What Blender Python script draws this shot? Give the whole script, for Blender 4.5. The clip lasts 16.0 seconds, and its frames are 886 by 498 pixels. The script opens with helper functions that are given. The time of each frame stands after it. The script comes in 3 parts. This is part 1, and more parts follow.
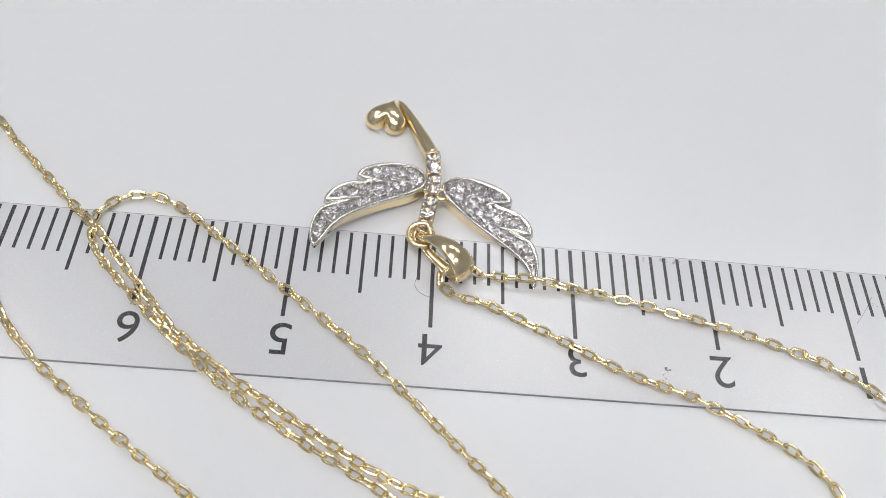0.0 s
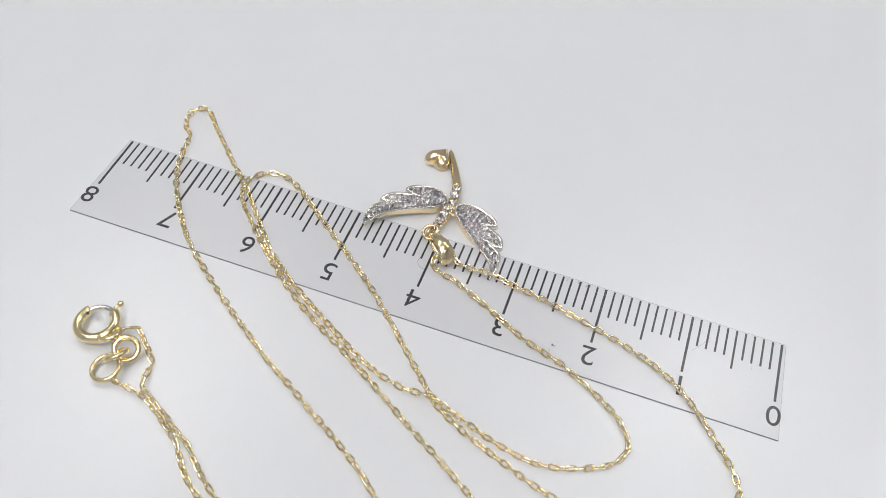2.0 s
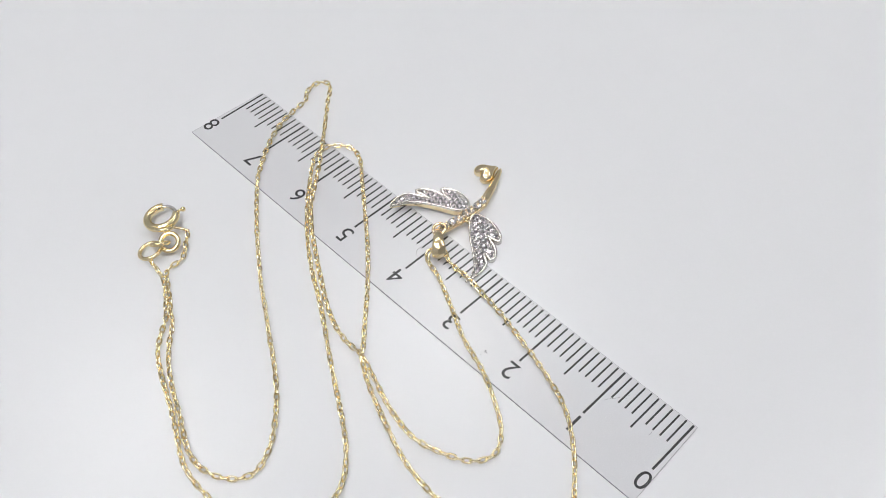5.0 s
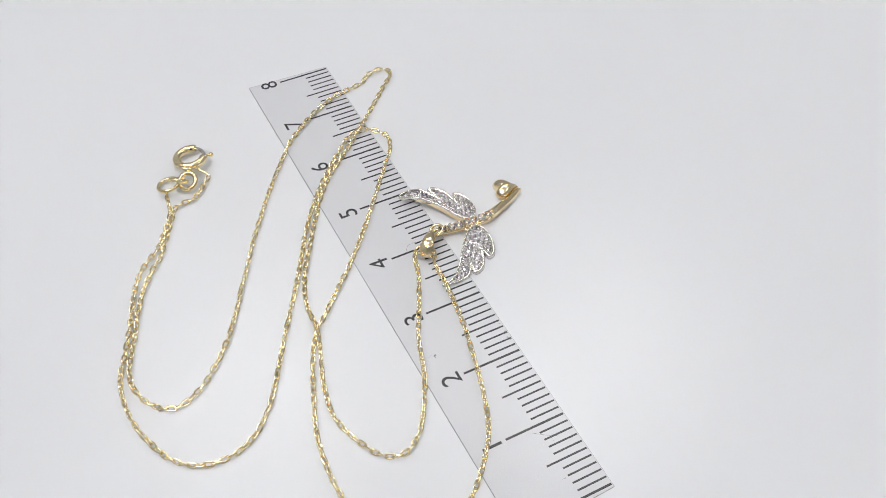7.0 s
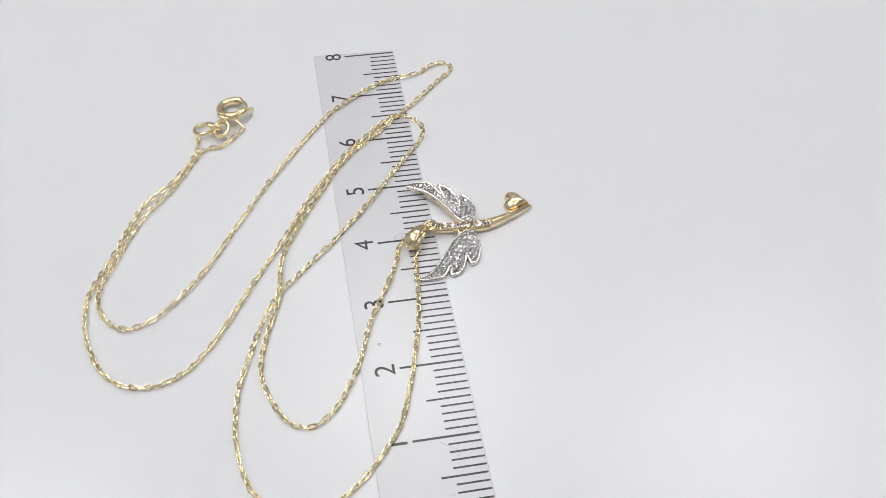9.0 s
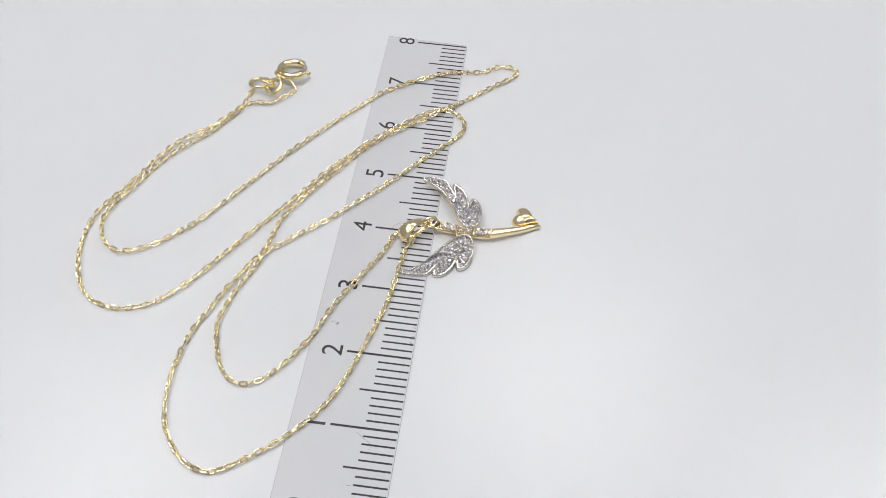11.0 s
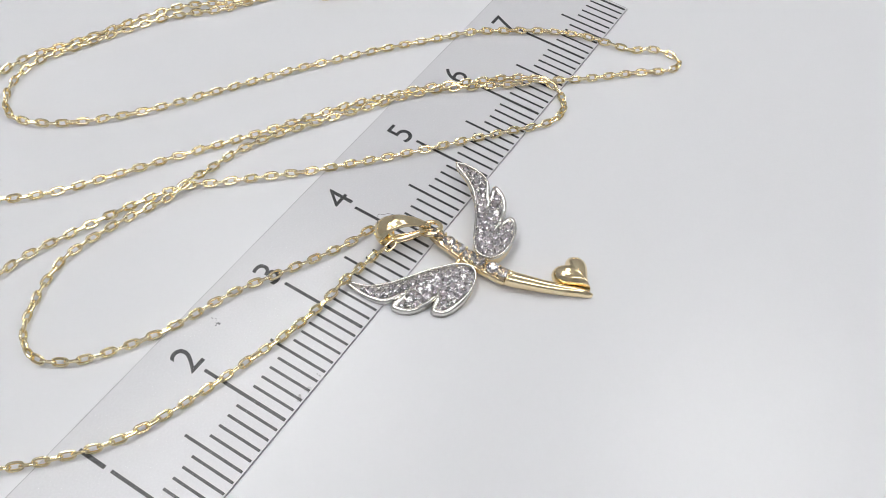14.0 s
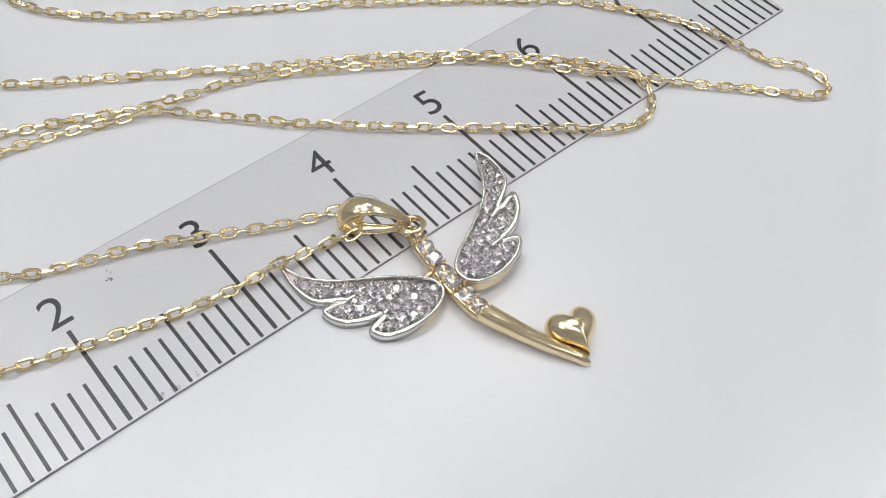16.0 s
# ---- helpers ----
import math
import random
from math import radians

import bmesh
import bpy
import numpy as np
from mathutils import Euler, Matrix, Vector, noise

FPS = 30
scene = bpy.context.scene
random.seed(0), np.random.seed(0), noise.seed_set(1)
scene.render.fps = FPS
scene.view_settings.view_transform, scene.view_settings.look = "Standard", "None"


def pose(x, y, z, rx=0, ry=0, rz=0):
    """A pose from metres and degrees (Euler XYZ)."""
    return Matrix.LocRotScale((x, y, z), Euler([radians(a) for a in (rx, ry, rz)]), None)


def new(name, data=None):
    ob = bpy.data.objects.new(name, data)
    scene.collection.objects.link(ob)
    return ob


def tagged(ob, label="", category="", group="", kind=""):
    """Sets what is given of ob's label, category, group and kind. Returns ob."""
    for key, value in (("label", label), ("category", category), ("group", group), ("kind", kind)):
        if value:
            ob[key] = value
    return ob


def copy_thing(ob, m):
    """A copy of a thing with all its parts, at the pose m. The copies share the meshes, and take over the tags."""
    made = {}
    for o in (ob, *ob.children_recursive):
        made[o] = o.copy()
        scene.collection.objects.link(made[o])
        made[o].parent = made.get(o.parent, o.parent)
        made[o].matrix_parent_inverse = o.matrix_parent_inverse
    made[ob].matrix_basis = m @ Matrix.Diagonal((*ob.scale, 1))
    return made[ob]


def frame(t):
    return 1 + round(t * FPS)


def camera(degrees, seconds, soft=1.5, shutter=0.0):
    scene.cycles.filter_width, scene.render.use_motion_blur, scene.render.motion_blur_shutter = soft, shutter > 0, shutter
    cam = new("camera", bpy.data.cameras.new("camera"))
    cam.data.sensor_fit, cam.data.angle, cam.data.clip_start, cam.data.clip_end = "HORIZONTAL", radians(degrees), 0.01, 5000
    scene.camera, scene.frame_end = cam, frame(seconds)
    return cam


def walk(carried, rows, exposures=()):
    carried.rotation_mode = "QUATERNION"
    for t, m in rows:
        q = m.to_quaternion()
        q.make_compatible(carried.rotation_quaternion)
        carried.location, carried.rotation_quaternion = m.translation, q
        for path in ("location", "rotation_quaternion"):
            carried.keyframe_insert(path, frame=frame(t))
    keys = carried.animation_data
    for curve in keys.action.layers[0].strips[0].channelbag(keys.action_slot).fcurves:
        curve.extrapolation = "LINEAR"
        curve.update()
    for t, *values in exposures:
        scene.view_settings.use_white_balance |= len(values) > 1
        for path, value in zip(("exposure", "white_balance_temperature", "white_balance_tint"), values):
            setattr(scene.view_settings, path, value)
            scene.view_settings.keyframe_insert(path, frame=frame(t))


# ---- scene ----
LAMP_POWER = 7.28
cam = camera(49.32, 16.0, soft=0.7)
walk(cam, [
    (0, pose(0.04314, 0.04437, 0.05485, 38.257, -5.359, -178.253)),
    (0.5, pose(0.04061, 0.04944, 0.05922, 38.868, -5.743, -174.109)),
    (1, pose(0.03705, 0.05579, 0.06629, 39.427, -6.012, -169.861)),
    (1.5, pose(0.03148, 0.06327, 0.07432, 39.817, -5.719, -165.686)),
    (2, pose(0.02269, 0.07081, 0.08567, 39.548, -4.567, -161.127)),
    (2.5, pose(0.01259, 0.07857, 0.09881, 39.368, -3.201, -156.562)),
    (3, pose(0.00558, 0.07635, 0.09974, 39.235, -2.372, -152.048)),
    (3.5, pose(-0.00018, 0.07417, 0.09868, 39.841, -2.283, -148.262)),
    (4, pose(-0.00602, 0.06992, 0.09869, 39.669, -2.019, -143.666)),
    (4.5, pose(-0.01285, 0.06368, 0.09917, 39.199, -0.522, -139.053)),
    (5, pose(-0.01877, 0.05844, 0.09872, 39.294, 0.272, -134.666)),
    (5.5, pose(-0.02367, 0.05406, 0.09778, 39.766, 0.347, -130.412)),
    (6, pose(-0.02765, 0.05020, 0.09702, 40.308, -0.139, -126.156)),
    (6.5, pose(-0.03102, 0.04651, 0.09703, 40.646, -0.939, -121.796)),
    (7, pose(-0.03433, 0.04141, 0.09750, 40.550, -1.242, -117.589)),
    (7.5, pose(-0.03791, 0.03517, 0.09718, 40.757, -1.120, -113.177)),
    (8, pose(-0.03973, 0.02885, 0.09677, 40.461, -1.449, -108.871)),
    (8.5, pose(-0.04201, 0.02281, 0.09626, 40.748, -1.286, -104.530)),
    (9, pose(-0.04399, 0.01598, 0.09643, 40.866, -1.202, -100.077)),
    (9.5, pose(-0.04512, 0.00856, 0.09659, 40.656, -0.786, -95.959)),
    (10, pose(-0.04634, 0.00195, 0.09802, 40.380, -0.840, -91.497)),
    (10.5, pose(-0.04633, -0.00376, 0.09865, 40.223, -1.302, -86.997)),
    (11, pose(-0.04376, -0.00852, 0.09616, 40.355, -1.909, -82.831)),
    (11.5, pose(-0.03847, -0.01231, 0.08979, 40.850, -2.416, -79.214)),
    (12, pose(-0.03101, -0.01603, 0.08329, 40.810, -2.788, -74.980)),
    (12.5, pose(-0.02413, -0.01850, 0.07789, 40.294, -3.162, -71.031)),
    (13, pose(-0.01786, -0.02104, 0.07307, 39.944, -3.335, -67.007)),
    (13.5, pose(-0.01093, -0.02220, 0.07015, 38.281, -4.142, -62.354)),
    (14, pose(-0.00520, -0.02401, 0.06531, 37.975, -4.001, -58.174)),
    (14.5, pose(0.00109, -0.02627, 0.06145, 37.212, -3.234, -53.274)),
    (15, pose(0.00693, -0.02815, 0.05799, 36.841, -2.383, -48.244)),
    (15.5, pose(0.01175, -0.02898, 0.05443, 36.845, -1.963, -43.781)),
    (16, pose(0.01589, -0.02975, 0.05117, 36.952, -2.198, -39.934)),
], exposures=[(0, 0.02), (1.5, 0.02), (3, 0.08), (9, 0.08), (12.5, 0.05), (15, 0.0), (16, 0.0)])

# ---- light: an unseen closed room with glowing ceiling panels, added to light the table ----
world = bpy.data.worlds.new("room_air")
scene.world = world
world.use_nodes = True
world.node_tree.nodes["Background"].inputs[0].default_value = (0.80, 0.84, 0.92, 1)
world.node_tree.nodes["Background"].inputs[1].default_value = 0.25

CM = 0.01          # everything below is drawn in centimetres; z = 0 is the table top
RULER_TOP = 0.018


# ---- materials ----
def material(name, colour, rough, metal=0.0, **extra):
    m = bpy.data.materials.new(name)
    m.use_nodes = True
    b = m.node_tree.nodes["Principled BSDF"]
    b.inputs["Base Color"].default_value = (*colour, 1)
    b.inputs["Roughness"].default_value = rough
    b.inputs["Metallic"].default_value = metal
    for key, value in extra.items():
        b.inputs[key.replace("_", " ")].default_value = value
    return m


def grain(m, scale, low, high, detail=3.0, rough=None, bump=0.0, bump_scale=None, distance=0.0001, glaze=None, coat=0.74):
    """Colour runs from low to high with a noise of that scale (per metre); rough and bump follow finer noises."""
    nt = m.node_tree
    b = nt.nodes["Principled BSDF"]
    co = nt.nodes.new("ShaderNodeTexCoord")
    n = nt.nodes.new("ShaderNodeTexNoise")
    n.inputs["Scale"].default_value, n.inputs["Detail"].default_value = scale, detail
    nt.links.new(co.outputs["Object"], n.inputs["Vector"])
    ramp = nt.nodes.new("ShaderNodeValToRGB")
    ramp.color_ramp.elements[0].position, ramp.color_ramp.elements[1].position = 0.3, 0.7
    ramp.color_ramp.elements[0].color, ramp.color_ramp.elements[1].color = (*low, 1), (*high, 1)
    nt.links.new(n.outputs["Fac"], ramp.inputs["Fac"])
    nt.links.new(ramp.outputs["Color"], b.inputs["Base Color"])
    if rough:
        r = nt.nodes.new("ShaderNodeMapRange")
        r.inputs["To Min"].default_value, r.inputs["To Max"].default_value = rough
        nt.links.new(n.outputs["Fac"], r.inputs["Value"])
        nt.links.new(r.outputs[0], b.inputs["Roughness"])
    if bump:
        f = nt.nodes.new("ShaderNodeTexNoise")
        f.inputs["Scale"].default_value, f.inputs["Detail"].default_value = bump_scale, 1.0 if glaze else 4
        nt.links.new(co.outputs["Object"], f.inputs["Vector"])
        bn = nt.nodes.new("ShaderNodeBump")
        bn.inputs["Strength"].default_value, bn.inputs["Distance"].default_value = bump, distance
        nt.links.new(f.outputs["Fac"], bn.inputs["Height"])
        nt.links.new(bn.outputs["Normal"], b.inputs["Coat Normal" if glaze else "Normal"])
    if glaze:           # an uneven clear skin over a matt, faintly uneven body
        under = nt.nodes.new("ShaderNodeBump")
        under.inputs["Strength"].default_value, under.inputs["Distance"].default_value = bump * 0.05, distance
        nt.links.new(f.outputs["Fac"], under.inputs["Height"])
        nt.links.new(under.outputs["Normal"], b.inputs["Normal"])
        b.inputs["Specular IOR Level"].default_value = 0.0
        b.inputs["Coat Weight"].default_value, b.inputs["Coat Roughness"].default_value = coat, glaze
    return m


def speckle(m, scale, size, colour):
    """Tiny grains of another colour, scattered over what the material already shows."""
    nt = m.node_tree
    b = nt.nodes["Principled BSDF"]
    co = nt.nodes.new("ShaderNodeTexCoord")
    cells = nt.nodes.new("ShaderNodeTexVoronoi")
    cells.inputs["Scale"].default_value = scale
    nt.links.new(co.outputs["Object"], cells.inputs["Vector"])
    # each cell has a grain of its own size, many have none
    own = nt.nodes.new("ShaderNodeSeparateColor")
    nt.links.new(cells.outputs["Color"], own.inputs[0])
    reach = nt.nodes.new("ShaderNodeMath")
    reach.operation = "MULTIPLY"
    reach.inputs[1].default_value = size
    nt.links.new(own.outputs[0], reach.inputs[0])
    inside_grain = nt.nodes.new("ShaderNodeMath")
    inside_grain.operation = "LESS_THAN"
    nt.links.new(cells.outputs["Distance"], inside_grain.inputs[0])
    nt.links.new(reach.outputs[0], inside_grain.inputs[1])
    mix = nt.nodes.new("ShaderNodeMix")
    mix.data_type = "RGBA"
    nt.links.new(inside_grain.outputs[0], mix.inputs["Factor"])
    nt.links.new(b.inputs["Base Color"].links[0].from_socket, mix.inputs[6])
    mix.inputs[7].default_value = (*colour, 1)
    nt.links.new(mix.outputs[2], b.inputs["Base Color"])
    return m


WHITE_TABLE = grain(material("white_laminate", (0.8, 0.8, 0.81), 0.4), 2600, (0.795, 0.797, 0.822), (0.802, 0.804, 0.829),
                    rough=(0.2, 0.3), bump=0.62, bump_scale=5000, distance=0.00004, glaze=0.09)
FILM = grain(material("frosted_film", (0.7, 0.7, 0.73), 0.25), 6000, (0.669, 0.667, 0.694), (0.709, 0.707, 0.734),
             rough=(0.2, 0.3), bump=0.7, bump_scale=5600, distance=0.00003, glaze=0.08, coat=0.9)
FILM.node_tree.nodes["Principled BSDF"].inputs["Coat IOR"].default_value = 1.58
# white dots paint the sparkle of frosted facets into the film's colour
speckle(FILM, 4600, 0.12, (0.9, 0.9, 0.91))
CUT_EDGE = grain(material("cut_film_edge", (0.3, 0.3, 0.33), 0.35), 2000, (0.24, 0.24, 0.26), (0.4, 0.4, 0.43))
INK = grain(material("worn_black_ink", (0.02, 0.02, 0.022), 0.5), 14000, (0.01, 0.01, 0.012), (0.13, 0.13, 0.135), detail=5.0,
            bump=0.75, bump_scale=6400, distance=0.00003, glaze=0.08, coat=0.7)
speckle(INK, 6500, 0.16, (0.45, 0.45, 0.46))
GOLD = grain(material("polished_gold", (0.89, 0.73, 0.4), 0.14, 1.0), 700, (0.945, 0.77, 0.47), (0.975, 0.845, 0.58), rough=(0.09, 0.22),
             bump=0.08, bump_scale=1500, distance=0.00004)
PALE_GOLD = grain(material("pale_chain_gold", (0.88, 0.78, 0.5), 0.14, 1.0), 900, (0.96, 0.81, 0.48), (0.985, 0.89, 0.64), rough=(0.12, 0.3),
                  bump=0.35, bump_scale=3200, distance=0.00006)
CLASP_GOLD = grain(material("clasp_gold", (0.85, 0.66, 0.3), 0.16, 1.0), 800, (0.91, 0.765, 0.44), (0.955, 0.845, 0.565), rough=(0.1, 0.24))
PALE_WALL = grain(material("pale_two_tone_gold", (0.85, 0.78, 0.62), 0.16, 1.0), 900, (0.86, 0.79, 0.64), (0.92, 0.87, 0.76), rough=(0.22, 0.38))
WHITE_GOLD = grain(material("rhodium_white_gold", (0.8, 0.79, 0.77), 0.14, 1.0), 900, (0.80, 0.78, 0.735), (0.88, 0.862, 0.82), rough=(0.1, 0.24),
                   bump=0.08, bump_scale=1800, distance=0.00003)
SETTING = grain(material("grey_setting", (0.4, 0.39, 0.41), 0.3, 1.0), 1500, (0.5, 0.47, 0.485), (0.68, 0.645, 0.66), rough=(0.22, 0.42))
STONE = material("clear_stone", (0.955, 0.915, 0.94), 0.0, 0.0, Transmission_Weight=0.95, IOR=1.85)
WALL = grain(material("matt_wall_paint", (0.4, 0.4, 0.41), 0.9), 3, (0.38, 0.38, 0.39), (0.44, 0.44, 0.45), bump=0.1, bump_scale=300)
CEILING = grain(material("white_ceiling_paint", (0.75, 0.75, 0.75), 0.9), 3, (0.72, 0.72, 0.72), (0.78, 0.78, 0.78))
LAMP_FRAME = material("white_lamp_frame", (0.7, 0.7, 0.7), 0.4)
LAMP = material("lamp_diffuser", (0.9, 0.9, 0.9), 0.5)
LAMP.node_tree.nodes["Principled BSDF"].inputs["Emission Color"].default_value = (1.0, 0.998, 0.99, 1)
LAMP.node_tree.nodes["Principled BSDF"].inputs["Emission Strength"].default_value = LAMP_POWER
FIBRE = material("dark_fibre", (0.08, 0.07, 0.07), 0.6)
STAIN = grain(material("grey_stain", (0.4, 0.4, 0.41), 0.7), 9000, (0.33, 0.33, 0.34), (0.56, 0.56, 0.57))
HOLE = material("hollow_shade", (0.06, 0.045, 0.035), 0.6)
DIRT = material("grey_dirt", (0.16, 0.16, 0.18), 0.8)


# ---- mesh helpers ----
def mesh_of(name, bm, mat, smooth=True):
    bmesh.ops.scale(bm, vec=(CM, CM, CM), verts=bm.verts)
    bmesh.ops.recalc_face_normals(bm, faces=bm.faces)
    me = bpy.data.meshes.new(name)
    bm.to_mesh(me)
    bm.free()
    me.materials.append(mat)
    if smooth:
        me.shade_smooth()
    return me


def part(name, bm, mat, parent=None, label="", smooth=True):
    ob = new(name, mesh_of(name, bm, mat, smooth))
    ob.parent = parent
    if label:
        tagged(ob, label)
    return ob


def thing(name, label, category, group="", kind=""):
    return tagged(new(name), label, category, group, kind)


def box(bm, x0, x1, y0, y1, z0, z1):
    v = [bm.verts.new((x, y, z)) for z in (z0, z1) for x, y in ((x0, y0), (x1, y0), (x1, y1), (x0, y1))]
    for f in ((3, 2, 1, 0), (4, 5, 6, 7), (0, 1, 5, 4), (1, 2, 6, 5), (2, 3, 7, 6), (3, 0, 4, 7)):
        bm.faces.new([v[i] for i in f])
    return bm


def prism(bm, outline, z0, z1):
    """An upright prism on a plan outline; z0 and z1 may be functions of x, y."""
    low = [bm.verts.new((x, y, z0(x, y) if callable(z0) else z0)) for x, y in outline]
    top = [bm.verts.new((x, y, z1(x, y) if callable(z1) else z1)) for x, y in outline]
    n = len(outline)
    for i in range(n):
        bm.faces.new((low[i], low[(i + 1) % n], top[(i + 1) % n], top[i]))
    bmesh.ops.triangle_fill(bm, use_beauty=True, edges=[e for e in bm.edges if all(v in low for v in e.verts)])
    bmesh.ops.triangle_fill(bm, use_beauty=True, edges=[e for e in bm.edges if all(v in top for v in e.verts)])
    return bm


def spline(points, per=6, closed=False):
    """Catmull-Rom through the points."""
    p = [Vector(q) for q in points]
    n = len(p)
    out = []
    for i in range(n if closed else n - 1):
        a, b, c, d = (p[(i - 1) % n], p[i], p[(i + 1) % n], p[(i + 2) % n]) if closed else \
            (p[max(i - 1, 0)], p[i], p[i + 1], p[min(i + 2, n - 1)])
        for k in range(per):
            u = k / per
            out.append(0.5 * (2 * b + (c - a) * u + (2 * a - 5 * b + 4 * c - d) * u * u + (3 * b - a - 3 * c + d) * u ** 3))
    if not closed:
        out.append(p[-1])
    return out


def tube(bm, path, radius, sides=8, closed=False, up=Vector((0, 0, 1))):
    """A round rod along the path; radius is a number or a function of 0..1."""
    rings = []
    n = len(path)
    for i, q in enumerate(path):
        t = (path[(i + 1) % n] - path[i - 1]) if closed else path[min(i + 1, n - 1)] - path[max(i - 1, 0)]
        t = t.normalized()
        s = t.cross(up)
        s = s.normalized() if s.length > 0.05 else t.cross(Vector((1, 0, 0))).normalized()
        w = s.cross(t)
        r = radius(i / max(n - 1, 1)) if callable(radius) else radius
        rings.append([bm.verts.new(q + (s * math.cos(a) + w * math.sin(a)) * r)
                      for a in (2 * math.pi * k / sides for k in range(sides))])
    for i in range(n if closed else n - 1):
        a, b = rings[i], rings[(i + 1) % n]
        for k in range(sides):
            bm.faces.new((a[k], a[(k + 1) % sides], b[(k + 1) % sides], b[k]))
    if not closed:
        bm.faces.new(rings[0][::-1]), bm.faces.new(rings[-1])
    return bm


def circle(centre, radius, normal=(0, 0, 1), count=32, start=0.0, sweep=2 * math.pi):
    n = Vector(normal).normalized()
    a = n.orthogonal().normalized()
    b = n.cross(a)
    return [Vector(centre) + (a * math.cos(start + sweep * k / count) + b * math.sin(start + sweep * k / count)) * radius for k in range(count)]


def dome(bm, centre, radius, squash=1.0):
    bmesh.ops.create_uvsphere(bm, u_segments=10, v_segments=6, radius=radius,
                              matrix=Matrix.Translation(centre) @ Matrix.Diagonal((1, 1, squash, 1)))
    return bm


# ---- unseen room added round the table; its grey walls darken the metal's reflections ----
ROOM = 130
bm = box(bmesh.new(), -ROOM, ROOM, -ROOM, ROOM, -3, 0)
tagged(part("table_top", bm, WHITE_TABLE, smooth=False), "wide plain white laminate table top", "table top", kind="structure")
for name, c in (("unseen_wall_north", (-ROOM, ROOM, ROOM, ROOM + 5)), ("unseen_wall_south", (-ROOM, ROOM, -ROOM - 5, -ROOM)),
                ("unseen_wall_east", (ROOM, ROOM + 5, -ROOM - 5, ROOM + 5)), ("unseen_wall_west", (-ROOM - 5, -ROOM, -ROOM - 5, ROOM + 5))):
    tagged(part(name, box(bmesh.new(), *c, -3, 165), WALL, smooth=False), "unseen grey wall, added to darken the reflections", "wall", kind="structure")
tagged(part("ceiling", box(bmesh.new(), -ROOM - 5, ROOM + 5, -ROOM - 5, ROOM + 5, 165, 170), CEILING, smooth=False), "unseen white ceiling, added to bounce light", "ceiling", kind="structure")


def ceiling_light(x, y, wx, wy):
    lamp = thing("ceiling_light", "unseen glowing ceiling panel, added for light and glare", "ceiling light", group="ceiling lights")
    bm = bmesh.new()
    for c in ((-wx - 3, wx + 3, wy, wy + 3), (-wx - 3, wx + 3, -wy - 3, -wy), (-wx - 3, -wx, -wy, wy), (wx, wx + 3, -wy, wy)):
        box(bm, c[0], c[1], c[2], c[3], -4, 0)
    part("frame", bm, LAMP_FRAME, lamp, smooth=False)
    part("diffuser", box(bmesh.new(), -wx, wx, -wy, wy, -3, -0.2), LAMP, lamp, "glowing white diffuser", smooth=False)
    lamp.location = (x * CM, y * CM, 1.65)
    return lamp


# added panels, placed for the glare, fill and shadow direction they give
panel = ceiling_light(106, -16, 18, 18)
for x, y in ((82, -78), (-26, -112), (-84, -98), (-8, 100), (4, 22), (28, 62), (76, 66), (-64, 62)):
    copy_thing(panel, pose(x * CM, y * CM, 1.65))

# ---- the ruler ----
ruler = thing("ruler", "short clear frosted plastic ruler with black centimetre marks", "ruler")
CORNERS = [(-0.04, 0.0), (8.024, 0.0), (8.068, 1.256), (-0.086, 1.234)]
part("blade", prism(bmesh.new(), CORNERS, 0.0, RULER_TOP), FILM, ruler, "translucent frosted plastic blade", smooth=False)
for i in range(4):
    (x0, y0), (x1, y1) = CORNERS[i], CORNERS[(i + 1) % 4]
    d = Vector((x1 - x0, y1 - y0)).normalized()
    o = Vector((d.y, -d.x)) * 0.003
    bm = prism(bmesh.new(), [(x0, y0), (x1, y1), (x1 + o.x, y1 + o.y), (x0 + o.x, y0 + o.y)][::-1], 0.0, RULER_TOP + 0.0015)
    part("edge", bm, CUT_EDGE, ruler, "dark cut edge", smooth=False)


def tick_mesh(length, width):
    return mesh_of("tick", box(bmesh.new(), -width / 2, width / 2, 0.012, length, RULER_TOP - 0.004, RULER_TOP + 0.002), INK, False)


TICKS = {1: tick_mesh(0.39, 0.0225), 5: tick_mesh(0.541, 0.0235), 10: tick_mesh(0.782, 0.028)}
for mm in range(81):
    ob = new("tick", TICKS[10 if mm % 10 == 0 else 5 if mm % 5 == 0 else 1])
    ob.parent = ruler
    ob.location.x = mm * 0.1 * CM - (0.00012 if mm == 80 else 0)


def numeral(text, x, y, height):
    cu = bpy.data.curves.new("numeral", "FONT")
    cu.body, cu.size, cu.extrude, cu.offset = text, 1.0, 0.01, -0.001
    tmp = bpy.data.objects.new("tmp", cu)
    scene.collection.objects.link(tmp)
    bpy.context.view_layer.update()
    me = bpy.data.meshes.new_from_object(tmp.evaluated_get(bpy.context.evaluated_depsgraph_get()))
    bpy.data.objects.remove(tmp)
    co = np.array([v.co for v in me.vertices])
    lo, hi = co.min(0), co.max(0)
    s = height / (hi[1] - lo[1])
    for v in me.vertices:
        v.co = (((v.co.x - (lo[0] + hi[0]) / 2) * s + x) * CM, ((v.co.y - lo[1]) * s + y) * CM, (RULER_TOP + 0.002 if v.co.z > 0 else RULER_TOP - 0.004) * CM)
    me.materials.clear()
    me.materials.append(INK)
    ob = new("numeral", me)
    ob.parent = ruler
    return ob


for k in range(9):
    numeral(str(k), k - 0.005, 0.838, 0.245)

